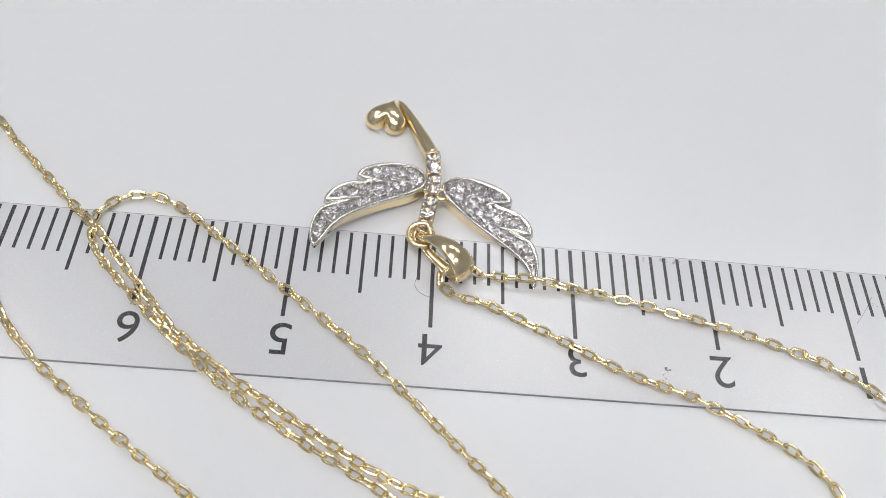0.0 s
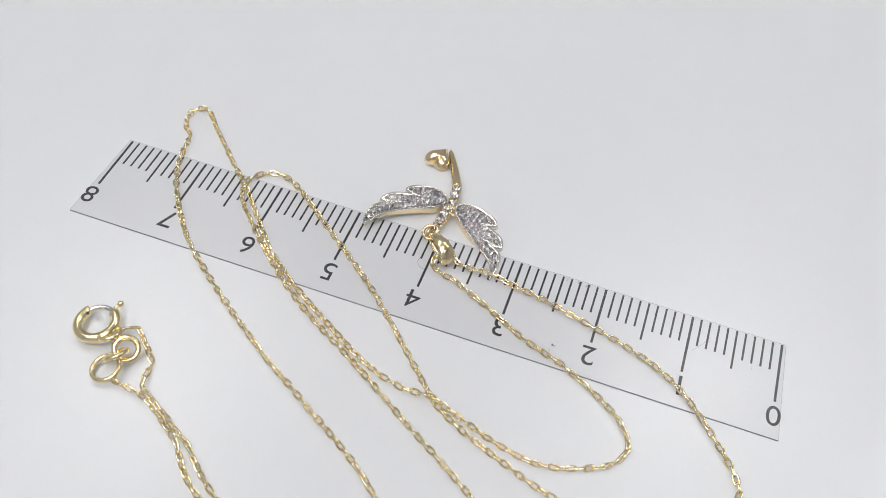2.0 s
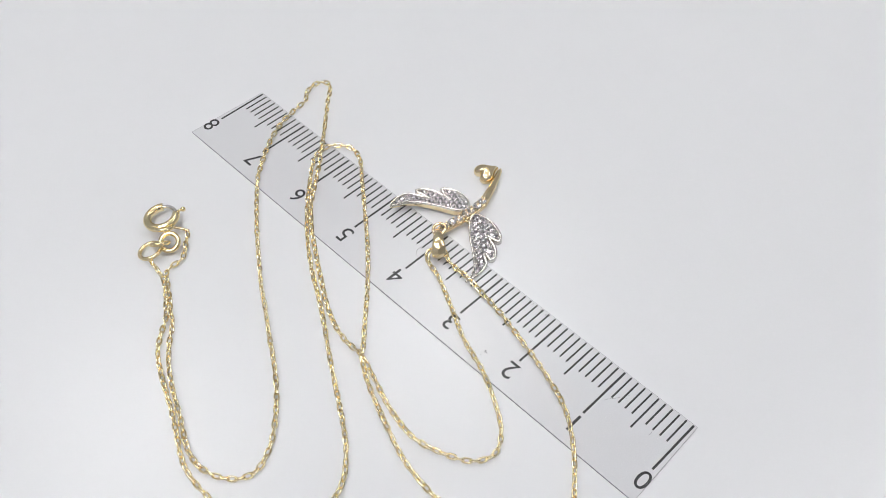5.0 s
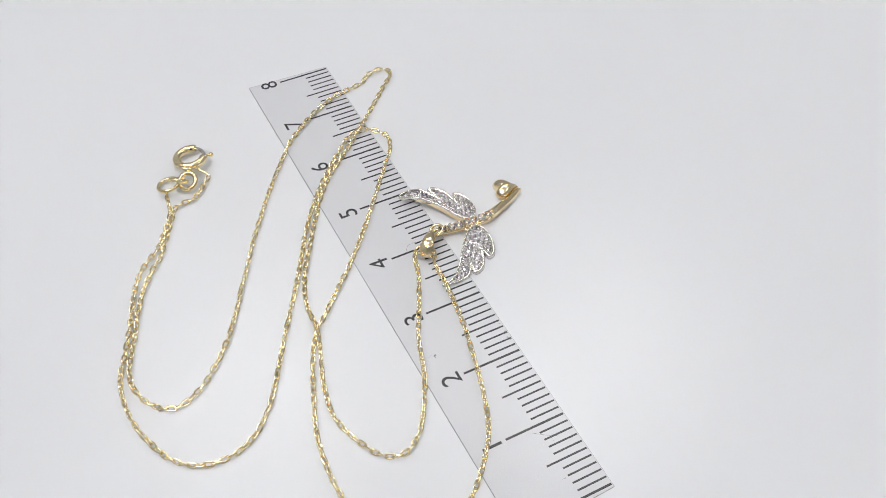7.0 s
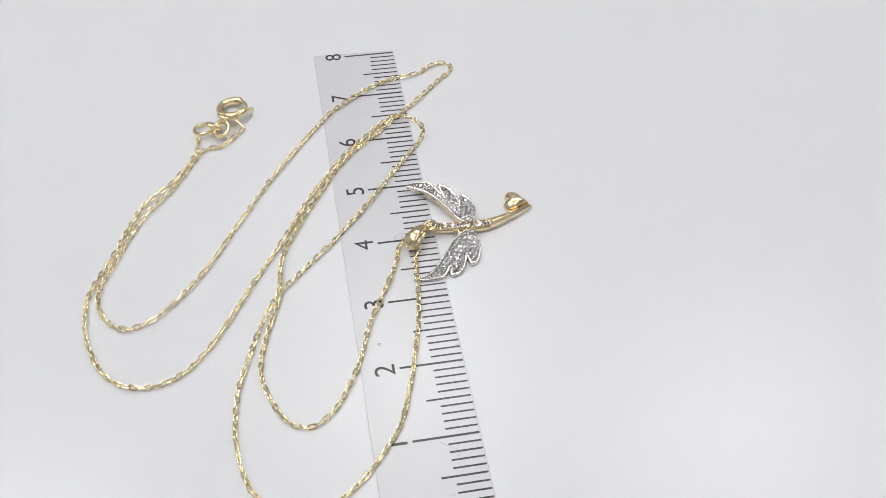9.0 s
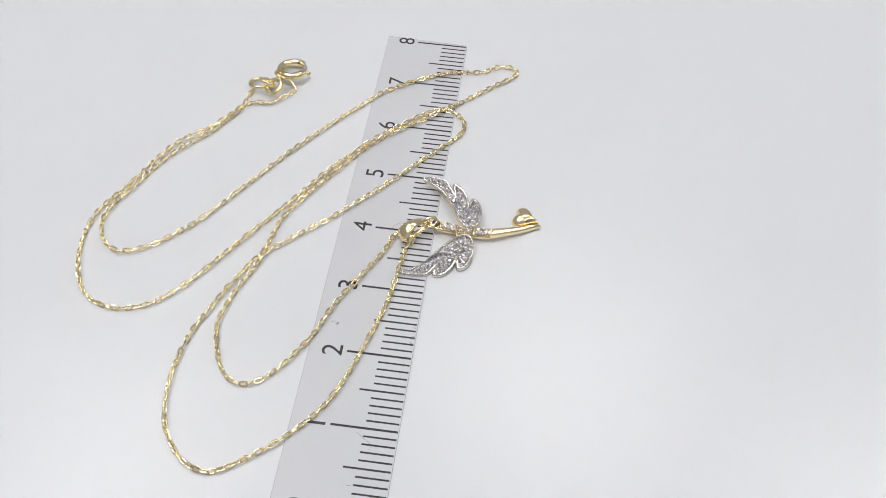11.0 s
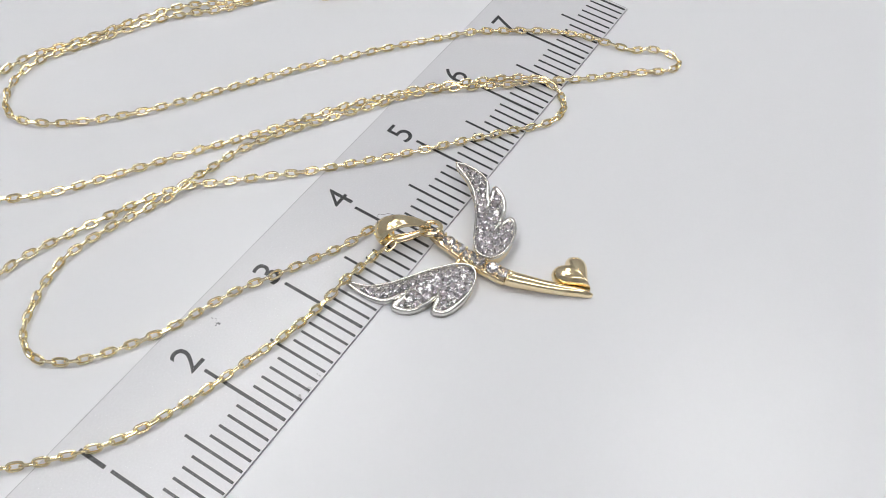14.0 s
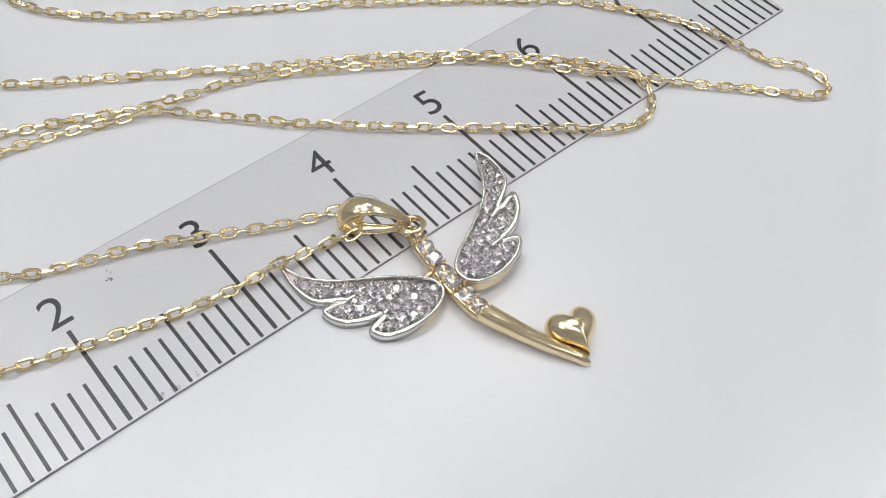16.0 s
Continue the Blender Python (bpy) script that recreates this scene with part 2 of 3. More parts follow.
# ---- the necklace chain ----
INSIDE = [(3.87, 0.32)]
TO_CROSSING = [(3.95, 0.41), (3.86, 0.51), (3.57, 0.60), (3.12, 0.82), (2.67, 1.05), (2.18, 1.22), (1.75, 1.45), (1.49, 1.65), (1.36, 1.89), (1.45, 2.11), (1.70, 2.27), (2.14, 2.40),
               (2.63, 2.33), (3.08, 2.18)]
TO_RULER = [(3.40, 2.10), (3.82, 2.06), (4.23, 1.91), (4.60, 1.70), (4.99, 1.465), (5.37, 1.22), (5.72, 0.935), (6.03, 0.59), (6.30, 0.28)]
TOP_LOOP = [(6.50, 0.08), (6.74, -0.16), (7.03, -0.45), (7.18, -0.60), (7.33, -0.77), (7.45, -0.835), (7.545, -0.80), (7.585, -0.66), (7.53, -0.48), (7.40, -0.335), (7.36, -0.11), (7.26, 0.22),
            (7.12, 0.51), (6.89, 0.84), (6.60, 1.18), (6.20, 1.51), (5.80, 1.81)]
INNER_BACK = [(5.45, 2.05), (5.11, 2.28), (4.75, 2.49), (4.39, 2.71), (4.03, 2.92), (3.67, 3.17), (3.35, 3.46), (3.19, 3.66), (3.09, 3.87), (3.09, 4.01), (3.17, 4.15), (3.33, 4.27),
              (3.55, 4.34), (3.75, 4.33), (3.90, 4.29), (4.04, 4.225), (4.22, 4.145), (4.42, 4.06), (4.60, 3.985), (4.79, 3.895), (4.91, 3.83), (5.07, 3.72), (5.26, 3.57), (5.39, 3.445),
              (5.58, 3.34), (5.76, 3.235), (6.00, 3.105)]
INNER_END = [(6.11, 3.04), (6.16, 2.93), (6.17, 2.77), (6.24, 2.67), (6.37, 2.55), (6.50, 2.43)]
OUTER_FRONT = [(3.80, 0.26), (3.66, 0.32), (3.40, 0.35), (3.00, 0.39), (2.65, 0.445), (2.30, 0.53), (1.69, 0.70), (1.19, 0.90), (0.80, 1.20), (0.49, 1.54), (0.28, 1.83), (0.225, 2.02),
               (0.30, 2.25), (0.51, 2.47), (0.82, 2.64), (1.35, 2.73), (1.96, 2.68), (2.49, 2.51), (3.00, 2.31)]
SMALL_LOOP = [(3.34, 2.12), (3.50, 1.96), (3.79, 1.67), (4.14, 1.32), (4.50, 0.99), (4.88, 0.68), (5.24, 0.40), (5.57, 0.14), (5.87, -0.09), (6.12, -0.17), (6.32, -0.08), (6.41, 0.12)]
OUTER_BACK = [(6.34, 0.37), (6.01, 0.73), (5.57, 1.14), (5.17, 1.45), (4.81, 1.68), (4.47, 1.87), (4.08, 2.10), (3.59, 2.41), (3.07, 2.72), (2.62, 3.01), (2.32, 3.31), (2.20, 3.64),
              (2.25, 3.97), (2.47, 4.23), (2.86, 4.41), (3.18, 4.48), (3.45, 4.49), (3.68, 4.46), (3.87, 4.395), (4.02, 4.32), (4.20, 4.235), (4.42, 4.14), (4.63, 4.06), (4.80, 3.99),
              (4.98, 3.915), (5.17, 3.81), (5.31, 3.69), (5.42, 3.57), (5.52, 3.455), (5.70, 3.33), (5.93, 3.185)]
OUTER_END = [(6.07, 3.12), (6.18, 3.095), (6.29, 3.085), (6.40, 3.07), (6.49, 3.05)]


def smoothstep(u):
    u = min(max(u, 0.0), 1.0)
    return u * u * (3 - 2 * u)


def support(x, y):
    """The height of what lies under the chain: the table, or the ruler, over whose edge it drapes."""
    inside = min(y + 0.07, 1.27 - y, x + 0.15, 8.1 - x)
    return RULER_TOP * smoothstep(inside / 0.09)


def chain_path():
    one = (INSIDE + TO_CROSSING + TO_RULER + TOP_LOOP + INNER_BACK + INNER_END)[::-1]
    two = OUTER_FRONT + SMALL_LOOP + OUTER_BACK + OUTER_END
    pts = spline([(x, y, 0) for x, y in one + two], 10)
    out = []
    switch = (len(one) - 1) * 10
    for i, p in enumerate(pts):
        z = support(p.x, p.y) + 0.034
        if i < switch:      # the strand that lies on top where two cross
            z += 0.07 * math.exp(-((p.x - 3.38) ** 2 + (p.y - 2.08) ** 2) / 0.02)
            z += 0.04 * math.exp(-((p.x - 6.36) ** 2 + (p.y - 0.25) ** 2) / 0.02)
        z += 0.075 * math.exp(-((p.x - 3.87) ** 2 + (p.y - 0.32) ** 2) / 0.012)
        z += 0.05 * math.exp(-((p.x - 3.27) ** 2 + (p.y - 0.36) ** 2) / 0.03) if i > switch else 0.0
        out.append(Vector((p.x, p.y, z)))
    return out


def link_bmesh():
    """One cable link: a long rounded ring of square wire with cut facets, along x, lying flat."""
    bm = bmesh.new()
    long, wide, w = 0.0555, 0.0275, 0.0112
    rings = []
    for k in range(16):
        a = 2 * math.pi * (k + 0.5) / 16
        c, d = math.cos(a), math.sin(a)
        x, y = long * math.copysign(abs(c) ** 0.7, c), wide * math.copysign(abs(d) ** 0.7, d)
        nx, ny = (Vector((math.copysign(abs(c) ** 1.3, c) / long, math.copysign(abs(d) ** 1.3, d) / wide)).normalized())
        rings.append([bm.verts.new((x + nx * o, y + ny * o, z)) for o, z in
                      ((w, 0.35 * w), (0.35 * w, w), (-0.5 * w, w), (-w, 0.3 * w), (-w, -0.3 * w), (-0.5 * w, -w), (0.35 * w, -w), (w, -0.35 * w))])
    n = len(rings)
    for i in range(n):
        a, b = rings[i], rings[(i + 1) % n]
        for k in range(8):
            bm.faces.new((a[k], b[k], b[(k + 1) % 8], a[(k + 1) % 8]))
    return bm


LINK_PITCH = 0.0895
necklace = thing("necklace_chain", "fine pale gold cable chain laid in loops over the ruler", "necklace")
path = chain_path()
length = [0.0]
for a, b in zip(path[:-1], path[1:]):
    length.append(length[-1] + (b - a).length)
link_mesh = mesh_of("link", link_bmesh(), PALE_GOLD, False)
rng = random.Random(5)
poses = []
j = 0
for i in range(int(length[-1] / LINK_PITCH)):
    s = (i + 0.5) * LINK_PITCH
    while length[j + 1] < s:
        j += 1
    u = (s - length[j]) / (length[j + 1] - length[j])
    p = path[j].lerp(path[j + 1], u)
    back, ahead = path[max(j - 3, 0)], path[min(j + 4, len(path) - 1)]
    t = (ahead - back).normalized()
    side = Vector((0, 0, 1)).cross(t).normalized()
    up = t.cross(side)
    twist = 30 * noise.noise(Vector((s * 0.55, 3.1, 0))) + rng.uniform(-15, 15)
    roll = radians((45 if i % 2 else -45) + twist)
    y, z = side * math.cos(roll) + up * math.sin(roll), up * math.cos(roll) - side * math.sin(roll)
    yaw = radians(rng.uniform(-8, 8))
    t2, y2 = t * math.cos(yaw) + y * math.sin(yaw), y * math.cos(yaw) - t * math.sin(yaw)
    m = Matrix((t2, y2, z)).transposed().to_4x4()
    m.translation = p * CM
    poses.append((p, m))
near = sorted(range(len(poses)), key=lambda i: (poses[i][0] - Vector((3.2, 0.9, 0))).length)
single = set(near[:300])
rest_v, rest_f = [], []
base_v, base_f = [v.co.copy() for v in link_mesh.vertices], [tuple(f.vertices) for f in link_mesh.polygons]
for i, (p, m) in enumerate(poses):
    if i in single:
        ob = new("link", link_mesh)
        ob.parent = necklace
        ob.matrix_local = m
    else:
        o = len(rest_v)
        rest_v += [m @ v for v in base_v]
        rest_f += [tuple(k + o for k in f) for f in base_f]
me = bpy.data.meshes.new("chain_rest")
me.from_pydata(rest_v, [], rest_f)
me.materials.append(PALE_GOLD)
ob = new("chain_rest", me)
ob.parent = necklace
tagged(ob, "remaining fine pale gold links", kind="stuff")


# ---- the clasp at the end of the chain ----
def clasp():
    normal = Vector((0.10, 0.06, 1)).normalized()
    ey = normal.cross(Vector((1, 0, 0))).normalized()
    flat = Matrix.Translation((6.905, 2.555, 0.105)) @ Matrix((ey.cross(normal), ey, normal)).transposed().to_4x4()

    def arc(start, end, count, radius=0.195):
        return [flat @ Vector((radius * math.cos(radians(start + (end - start) * k / (count - 1))), radius * math.sin(radians(start + (end - start) * k / (count - 1))), 0)) for k in range(count)]

    body = part("spring_ring_clasp", tube(bmesh.new(), arc(-38, 238, 44), 0.056, 14), CLASP_GOLD, necklace, "round polished yellow gold spring ring clasp")
    part("bolt", tube(bmesh.new(), arc(232, 330, 16), 0.028, 12), WHITE_GOLD, body, "thinner sliding bolt closing the ring")
    bm = tube(bmesh.new(), arc(248, 248, 2, 0.205)[:1] + [flat @ Vector((-0.10, -0.235, 0.012)), flat @ Vector((-0.112, -0.255, 0.016))], 0.019, 8)
    dome(bm, flat @ Vector((-0.125, -0.275, 0.018)), 0.036)
    part("trigger", bm, CLASP_GOLD, body, "small ball-ended trigger")
    part("jump_ring", tube(bmesh.new(), circle((6.55, 2.985, 0.075), 0.147, (0.22, 0.10, 1), 40), 0.026, 10, True), CLASP_GOLD, necklace, "polished gold jump ring")
    part("jump_ring", tube(bmesh.new(), circle((6.455, 2.735, 0.12), 0.118, (-0.35, 0.42, 1), 36), 0.033, 10, True), CLASP_GOLD, necklace, "polished gold jump ring, tilted")
    part("jump_ring", tube(bmesh.new(), circle((6.505, 2.845, 0.14), 0.115, (0.62, -0.45, 0.75), 32), 0.029, 10, True), CLASP_GOLD, necklace, "polished gold jump ring, half on edge")
    part("jump_ring", tube(bmesh.new(), circle((6.68, 2.655, 0.16), 0.11, (0.36, -0.32, 0.82), 32), 0.026, 10, True), CLASP_GOLD, necklace, "polished gold jump ring, half on edge")
    part("end_tag", tube(bmesh.new(), spline([(6.68, 2.56, 0.10), (6.63, 2.51, 0.08), (6.57, 2.455, 0.06), (6.50, 2.41, 0.04)], 5), 0.018, 8), CLASP_GOLD, necklace, "short gold wire from the clasp to the first link")
    a = radians(-24)
    # a solid bead marks the hole; the shade inside is its dark colour
    hole = dome(bmesh.new(), flat @ Vector((0.149 * math.cos(a), 0.149 * math.sin(a), 0.033)), 0.017)
    part("hole", hole, HOLE, body, "small dark hole in the inner side of the ring")


clasp()

# ---- the winged pendant ----
pendant = thing("pendant", "gold pendant with two stone-set wings and a small heart", "pendant")
WING_FAR = [(4.851, 0.262), (4.885, 0.170), (4.878, 0.050), (4.846, -0.045), (4.785, -0.112), (4.635, -0.203), (4.798, -0.160), (4.792, -0.228), (4.737, -0.302), (4.655, -0.358),
            (4.565, -0.387), (4.478, -0.407), (4.588, -0.440), (4.572, -0.500), (4.480, -0.560), (4.345, -0.590), (4.225, -0.585), (4.145, -0.550), (4.102, -0.500), (4.094, -0.430),
            (4.121, -0.370), (4.216, -0.298), (4.373, -0.220), (4.536, -0.126), (4.655, -0.034), (4.751, 0.091), (4.803, 0.201)]
WING_NEAR = [(3.281, 0.400), (3.306, 0.280), (3.358, 0.175), (3.458, 0.074), (3.576, -0.020), (3.699, -0.108), (3.815, -0.205), (3.903, -0.295), (3.950, -0.370), (3.958, -0.440),
             (3.927, -0.490), (3.862, -0.525), (3.765, -0.545), (3.653, -0.540), (3.548, -0.510), (3.468, -0.462), (3.440, -0.375), (3.575, -0.344), (3.472, -0.310), (3.355, -0.248),
             (3.296, -0.165), (3.298, -0.078), (3.452, -0.109), (3.300, -0.012), (3.260, 0.085), (3.250, 0.220)]


def wing_top(x, y):
    return float(np.interp(x, [3.25, 3.5, 4.1, 4.6, 4.85], [0.045, 0.05, 0.135, 0.14, 0.163])) + RULER_TOP


def inside(poly, x, y):
    hit = False
    for (x0, y0), (x1, y1) in zip(poly, poly[1:] + poly[:1]):
        if (y0 > y) != (y1 > y) and x < (x1 - x0) * (y - y0) / (y1 - y0) + x0:
            hit = not hit
    return hit


def clearance(poly, x, y):
    best = 9.0
    for (x0, y0), (x1, y1) in zip(poly, poly[1:] + poly[:1]):
        d = Vector((x1 - x0, y1 - y0))
        u = min(max(((x - x0) * d.x + (y - y0) * d.y) / d.length_squared, 0), 1)
        best = min(best, math.hypot(x0 + u * d.x - x, y0 + u * d.y - y))
    return best


def stone_bmesh():
    """A round brilliant, radius 1: table, crown, girdle and pavilion."""
    bm = bmesh.new()
    n = 8
    top = [bm.verts.new((0.55 * math.cos(2 * math.pi * (k + 0.5) / n), 0.55 * math.sin(2 * math.pi * (k + 0.5) / n), 0.34)) for k in range(n)]
    star = [bm.verts.new((0.82 * math.cos(2 * math.pi * k / n), 0.82 * math.sin(2 * math.pi * k / n), 0.2)) for k in range(n)]
    gir = [bm.verts.new((math.cos(math.pi * k / n), math.sin(math.pi * k / n), 0.0)) for k in range(2 * n)]
    tip = bm.verts.new((0, 0, -0.75))
    bm.faces.new(top)
    for k in range(n):
        bm.faces.new((top[k - 1], star[k], top[k]))
        bm.faces.new((top[k], star[k], gir[(2 * k + 1) % 16]))
        bm.faces.new((top[k], gir[(2 * k + 1) % 16], star[(k + 1) % n]))
        bm.faces.new((star[k], gir[2 * k], gir[(2 * k + 1) % 16]))
        bm.faces.new((star[k], gir[2 * k - 1], gir[2 * k]))
    for k in range(2 * n):
        bm.faces.new((gir[k], tip, gir[(k + 1) % 16]))
    return bm


STONE_MESH = mesh_of("stone", stone_bmesh(), STONE, False)
gems = random.Random(11)


def stone(x, y, z, radius, parent):
    ob = new("stone", STONE_MESH)
    ob.parent = parent
    ob.matrix_local = Matrix.LocRotScale(Vector((x, y, z)) * CM, Euler((gems.uniform(-0.12, 0.12), gems.uniform(-0.12, 0.12), gems.uniform(0, 6.28))), (radius, radius, radius))
    return ob


def wing(outline, grooves, lean, seed, feathered):
    line = [(p.x, p.y) for p in spline([(x, y, 0) for x, y in outline], 3, True)]
    n = len(line)
    turn = 1 if sum(a[0] * b[1] - b[0] * a[1] for a, b in zip(line, line[1:] + line[:1])) > 0 else -1
    low = lambda x, y: max(wing_top(x, y) - float(np.interp(x, [3.25, 3.6, 4.0, 4.2, 4.6, 4.85], [0.05, 0.09, 0.12, 0.12, 0.10, 0.055])), 0.004 if y < -0.02 else RULER_TOP + 0.004)
    deck = lambda x, y: max(wing_top(x, y) - 0.05, low(x, y) + 0.008)
    bed = part("wing", prism(bmesh.new(), line, low, lambda x, y: deck(x, y) - 0.004), WHITE_GOLD, pendant,
               "white gold wing paved with clear stones", smooth=False)
    mid = Vector((sum(p[0] for p in line) / n, sum(p[1] for p in line) / n))
    # the rim stands proud of the paved bed and is broad along the feather tips
    broad = [min(max((i - feathered[0] * 3) / 4, 0), 1) * min(max((feathered[1] * 3 - i) / 4, 0), 1) for i in range(n)]
    edge = [p for p, w in zip(line, broad) if w > 0.5]
    bm, walls = bmesh.new(), (bmesh.new(), bmesh.new())
    rings, sides = [], []
    for i, (x, y) in enumerate(line):
        (xa, ya), (xb, yb) = line[i - 1], line[(i + 1) % n]
        d = Vector((xb - xa, yb - ya)).normalized()
        o = Vector((d.y, -d.x)) * turn
        t = wing_top(x, y)
        k = 0.8 + 1.0 * broad[i]
        foot, head = low(x, y) - 0.002, max(t - 0.033, low(x, y) + 0.002)
        sides.append([[wall.verts.new((x + o.x * w, y + o.y * w, z)) for w, z in ((0.001, foot), (0.004, head), (-0.011, head), (-0.011, foot))] for wall in walls])
        rings.append([bm.verts.new((x + o.x * w * (k if w < 0 else 1), y + o.y * w * (k if w < 0 else 1), max(t + z, low(x, y)))) for w, z in
                      ((0.006 + 0.010 * broad[i], -0.036 - 0.03 * broad[i]), (0.008 + 0.003 * broad[i], -0.014), (0.004, -0.004), (-0.004, 0.0), (-0.012, -0.003), (-0.018, -0.012), (-0.021, -0.045), (-0.014, -0.05))])
    for i in range(n):
        a, b = rings[i], rings[(i + 1) % n]
        for k in range(8):
            bm.faces.new((a[k], a[(k + 1) % 8], b[(k + 1) % 8], b[k]))
        which = 1 if broad[i] > 0.5 else 0
        a, b = sides[i][which], sides[(i + 1) % n][which]
        for k in range(4):
            walls[which].faces.new((a[k], a[(k + 1) % 4], b[(k + 1) % 4], b[k]))
    part("rim", bm, WHITE_GOLD, bed, "polished white gold rim")
    for wall in walls:
        bmesh.ops.delete(wall, geom=[v for v in wall.verts if not v.link_faces], context="VERTS")
    part("gallery", walls[0], GOLD, bed, "yellow gold side wall", smooth=False)
    part("feather_wall", walls[1], PALE_WALL, bed, "pale side wall along the feathers", smooth=False)
    for g in grooves:
        p = spline([(x, y, wing_top(x, y) - 0.012) for x, y in g], 5)
        part("feather_ridge", tube(bmesh.new(), p, lambda u: 0.024 - 0.016 * u ** 1.5, 10), WHITE_GOLD, bed)
    floor_bm = prism(bmesh.new(), line, lambda x, y: deck(x, y) - 0.002, deck)
    part("setting", floor_bm, SETTING, bed, "grey pierced metal between the stones", smooth=False)
    # stones: even rows along the wing, then smaller ones in what is left
    r = random.Random(seed)
    placed = []
    xs, ys = [p[0] for p in line], [p[1] for p in line]
    ridge = [q for g in grooves for q in spline([(x, y, 0) for x, y in g], 4)]

    def fits(x, y, want, gap):
        return inside(line, x, y) and clearance(line, x, y) > want + 0.018 and all(math.hypot(x - a, y - b) > want + c + gap for a, b, c in placed) \
            and all(math.hypot(x - q.x, y - q.y) > want + 0.008 for q in ridge) and all(math.hypot(x - q[0], y - q[1]) > want + 0.02 for q in edge)

    along = Vector((math.cos(lean), math.sin(lean)))
    across = Vector((-along.y, along.x))
    step = 0.0745
    for a in range(-16, 17):
        for b in range(-16, 17):
            q = mid + along * (step * (a + 0.5 * (b % 2))) + across * (step * 0.87 * b)
            if fits(q.x, q.y, 0.037, -0.001):
                placed.append((q.x, q.y, 0.037))
    for want in (0.036, 0.032, 0.028, 0.023, 0.018, 0.013):
        for _ in range(3000):
            x, y = r.uniform(min(xs), max(xs)), r.uniform(min(ys), max(ys))
            if fits(x, y, want, -0.002):
                placed.append((x, y, want))
    beads = bmesh.new()
    for x, y, c in placed:
        t = wing_top(x, y)
        stone(x, y, t - 0.010, c * 1.09, bed)
        for k in range(3):
            a = r.uniform(-0.4, 0.4) + k * math.pi * 2 / 3
            px, py = x + (c + 0.001) * math.cos(a), y + (c + 0.001) * math.sin(a)
            tube(beads, [Vector((px, py, deck(px, py) - 0.003)), Vector((px, py, t - 0.010))], 0.0062, 6)
            bmesh.ops.create_uvsphere(beads, u_segments=6, v_segments=4, radius=0.0064, matrix=Matrix.Translation((px, py, t - 0.008)))
    tagged(part("bead_setting", beads, WHITE_GOLD, bed), "tiny white gold beads that hold the stones", kind="stuff")
    return bed


wing(WING_FAR, [[(4.645, -0.199), (4.60, -0.212), (4.56, -0.225)], [(4.488, -0.405), (4.44, -0.402), (4.40, -0.402)]], 0.72, 21, (3, 15))
wing(WING_NEAR, [[(3.442, -0.107), (3.48, -0.114), (3.525, -0.118)], [(3.565, -0.346), (3.60, -0.332), (3.63, -0.310)]], -0.68, 22, (12, 25))

STEM_LINE = [(4.10, 0.02), (4.079, -0.055), (4.058, -0.195), (4.042, -0.315), (4.030, -0.434), (4.032, -0.560), (4.040, -0.690), (4.060, -0.765), (4.111, -0.893), (4.164, -1.02),
             (4.228, -1.16), (4.298, -1.295), (4.345, -1.395)]


def stem_sweep(points, width, top, bottom, crown):
    """A bar along the plan line with a crowned top; width, top, bottom are functions of 0..1."""
    bm = bmesh.new()
    rings = []
    n = len(points)
    for i, p in enumerate(points):
        t = (points[min(i + 1, n - 1)] - points[max(i - 1, 0)]).normalized()
        s = Vector((t.y, -t.x, 0))
        u = i / (n - 1)
        w, a, b = width(u) / 2, top(u), bottom(u)
        prof = [(-0.8, b), (-1, b + 0.2 * (a - b)), (-1, a - crown * 1.0), (-0.75, a - crown * 0.45), (-0.35, a - crown * 0.1), (0, a), (0.35, a - crown * 0.1), (0.75, a - crown * 0.45),
                (1, a - crown), (1, b + 0.2 * (a - b)), (0.8, b)]
        rings.append([bm.verts.new((p.x + s.x * w * k, p.y + s.y * w * k, z)) for k, z in prof])
    for a, b in zip(rings[:-1], rings[1:]):
        for k in range(len(a)):
            bm.faces.new((a[k], a[(k + 1) % len(a)], b[(k + 1) % len(a)], b[k]))
    bm.faces.new(rings[0][::-1]), bm.faces.new(rings[-1])
    return bm


def lerp(a, b, u):
    return a + (b - a) * min(max(u, 0), 1)


line = spline([(x, y, 0) for x, y in STEM_LINE], 5)
cut = 33
stem = part("stem", stem_sweep(line[:cut], lambda u: 0.112, lambda u: lerp(0.112, 0.107, u), lambda u: lerp(0.05, 0.03, u), 0.008), GOLD, pendant, "yellow gold bar set with a row of stones")
part("tail", stem_sweep(line[cut - 1:], lambda u: lerp(0.118, 0.048, u ** 1.5) * min(1, 0.2 + 2.6 * math.sqrt(max(1 - u, 0))), lambda u: lerp(0.165, 0.075, u) - 0.03 * max(u - 0.85, 0) / 0.15, lambda u: lerp(0.045, 0.002, u ** 0.8), 0.03), GOLD, pendant,
     "smooth curved tapering yellow gold tail")
for k in range(7):
    i = 3 + round(k * 4.55)
    p, q = line[i], line[i + 1] - line[i - 1]
    stone(p.x, p.y, 0.147, 0.0555, stem)
    s = Vector((q.y, -q.x, 0)).normalized()
    for side in (-1, 1):
        c = p + s * 0.043 * side + q.normalized() * 0.053
        claw = tube(bmesh.new(), [Vector((c.x, c.y, 0.09)), Vector((c.x, c.y, 0.145))], 0.0105, 8)
        dome(claw, (c.x, c.y, 0.146), 0.0125)
        part("claw", claw, GOLD, stem)
p = line[cut + 1]
part("end_bead", dome(bmesh.new(), (p.x, p.y, 0.158), 0.024, 0.8), GOLD, pendant, "small gold bead where the row of stones ends")


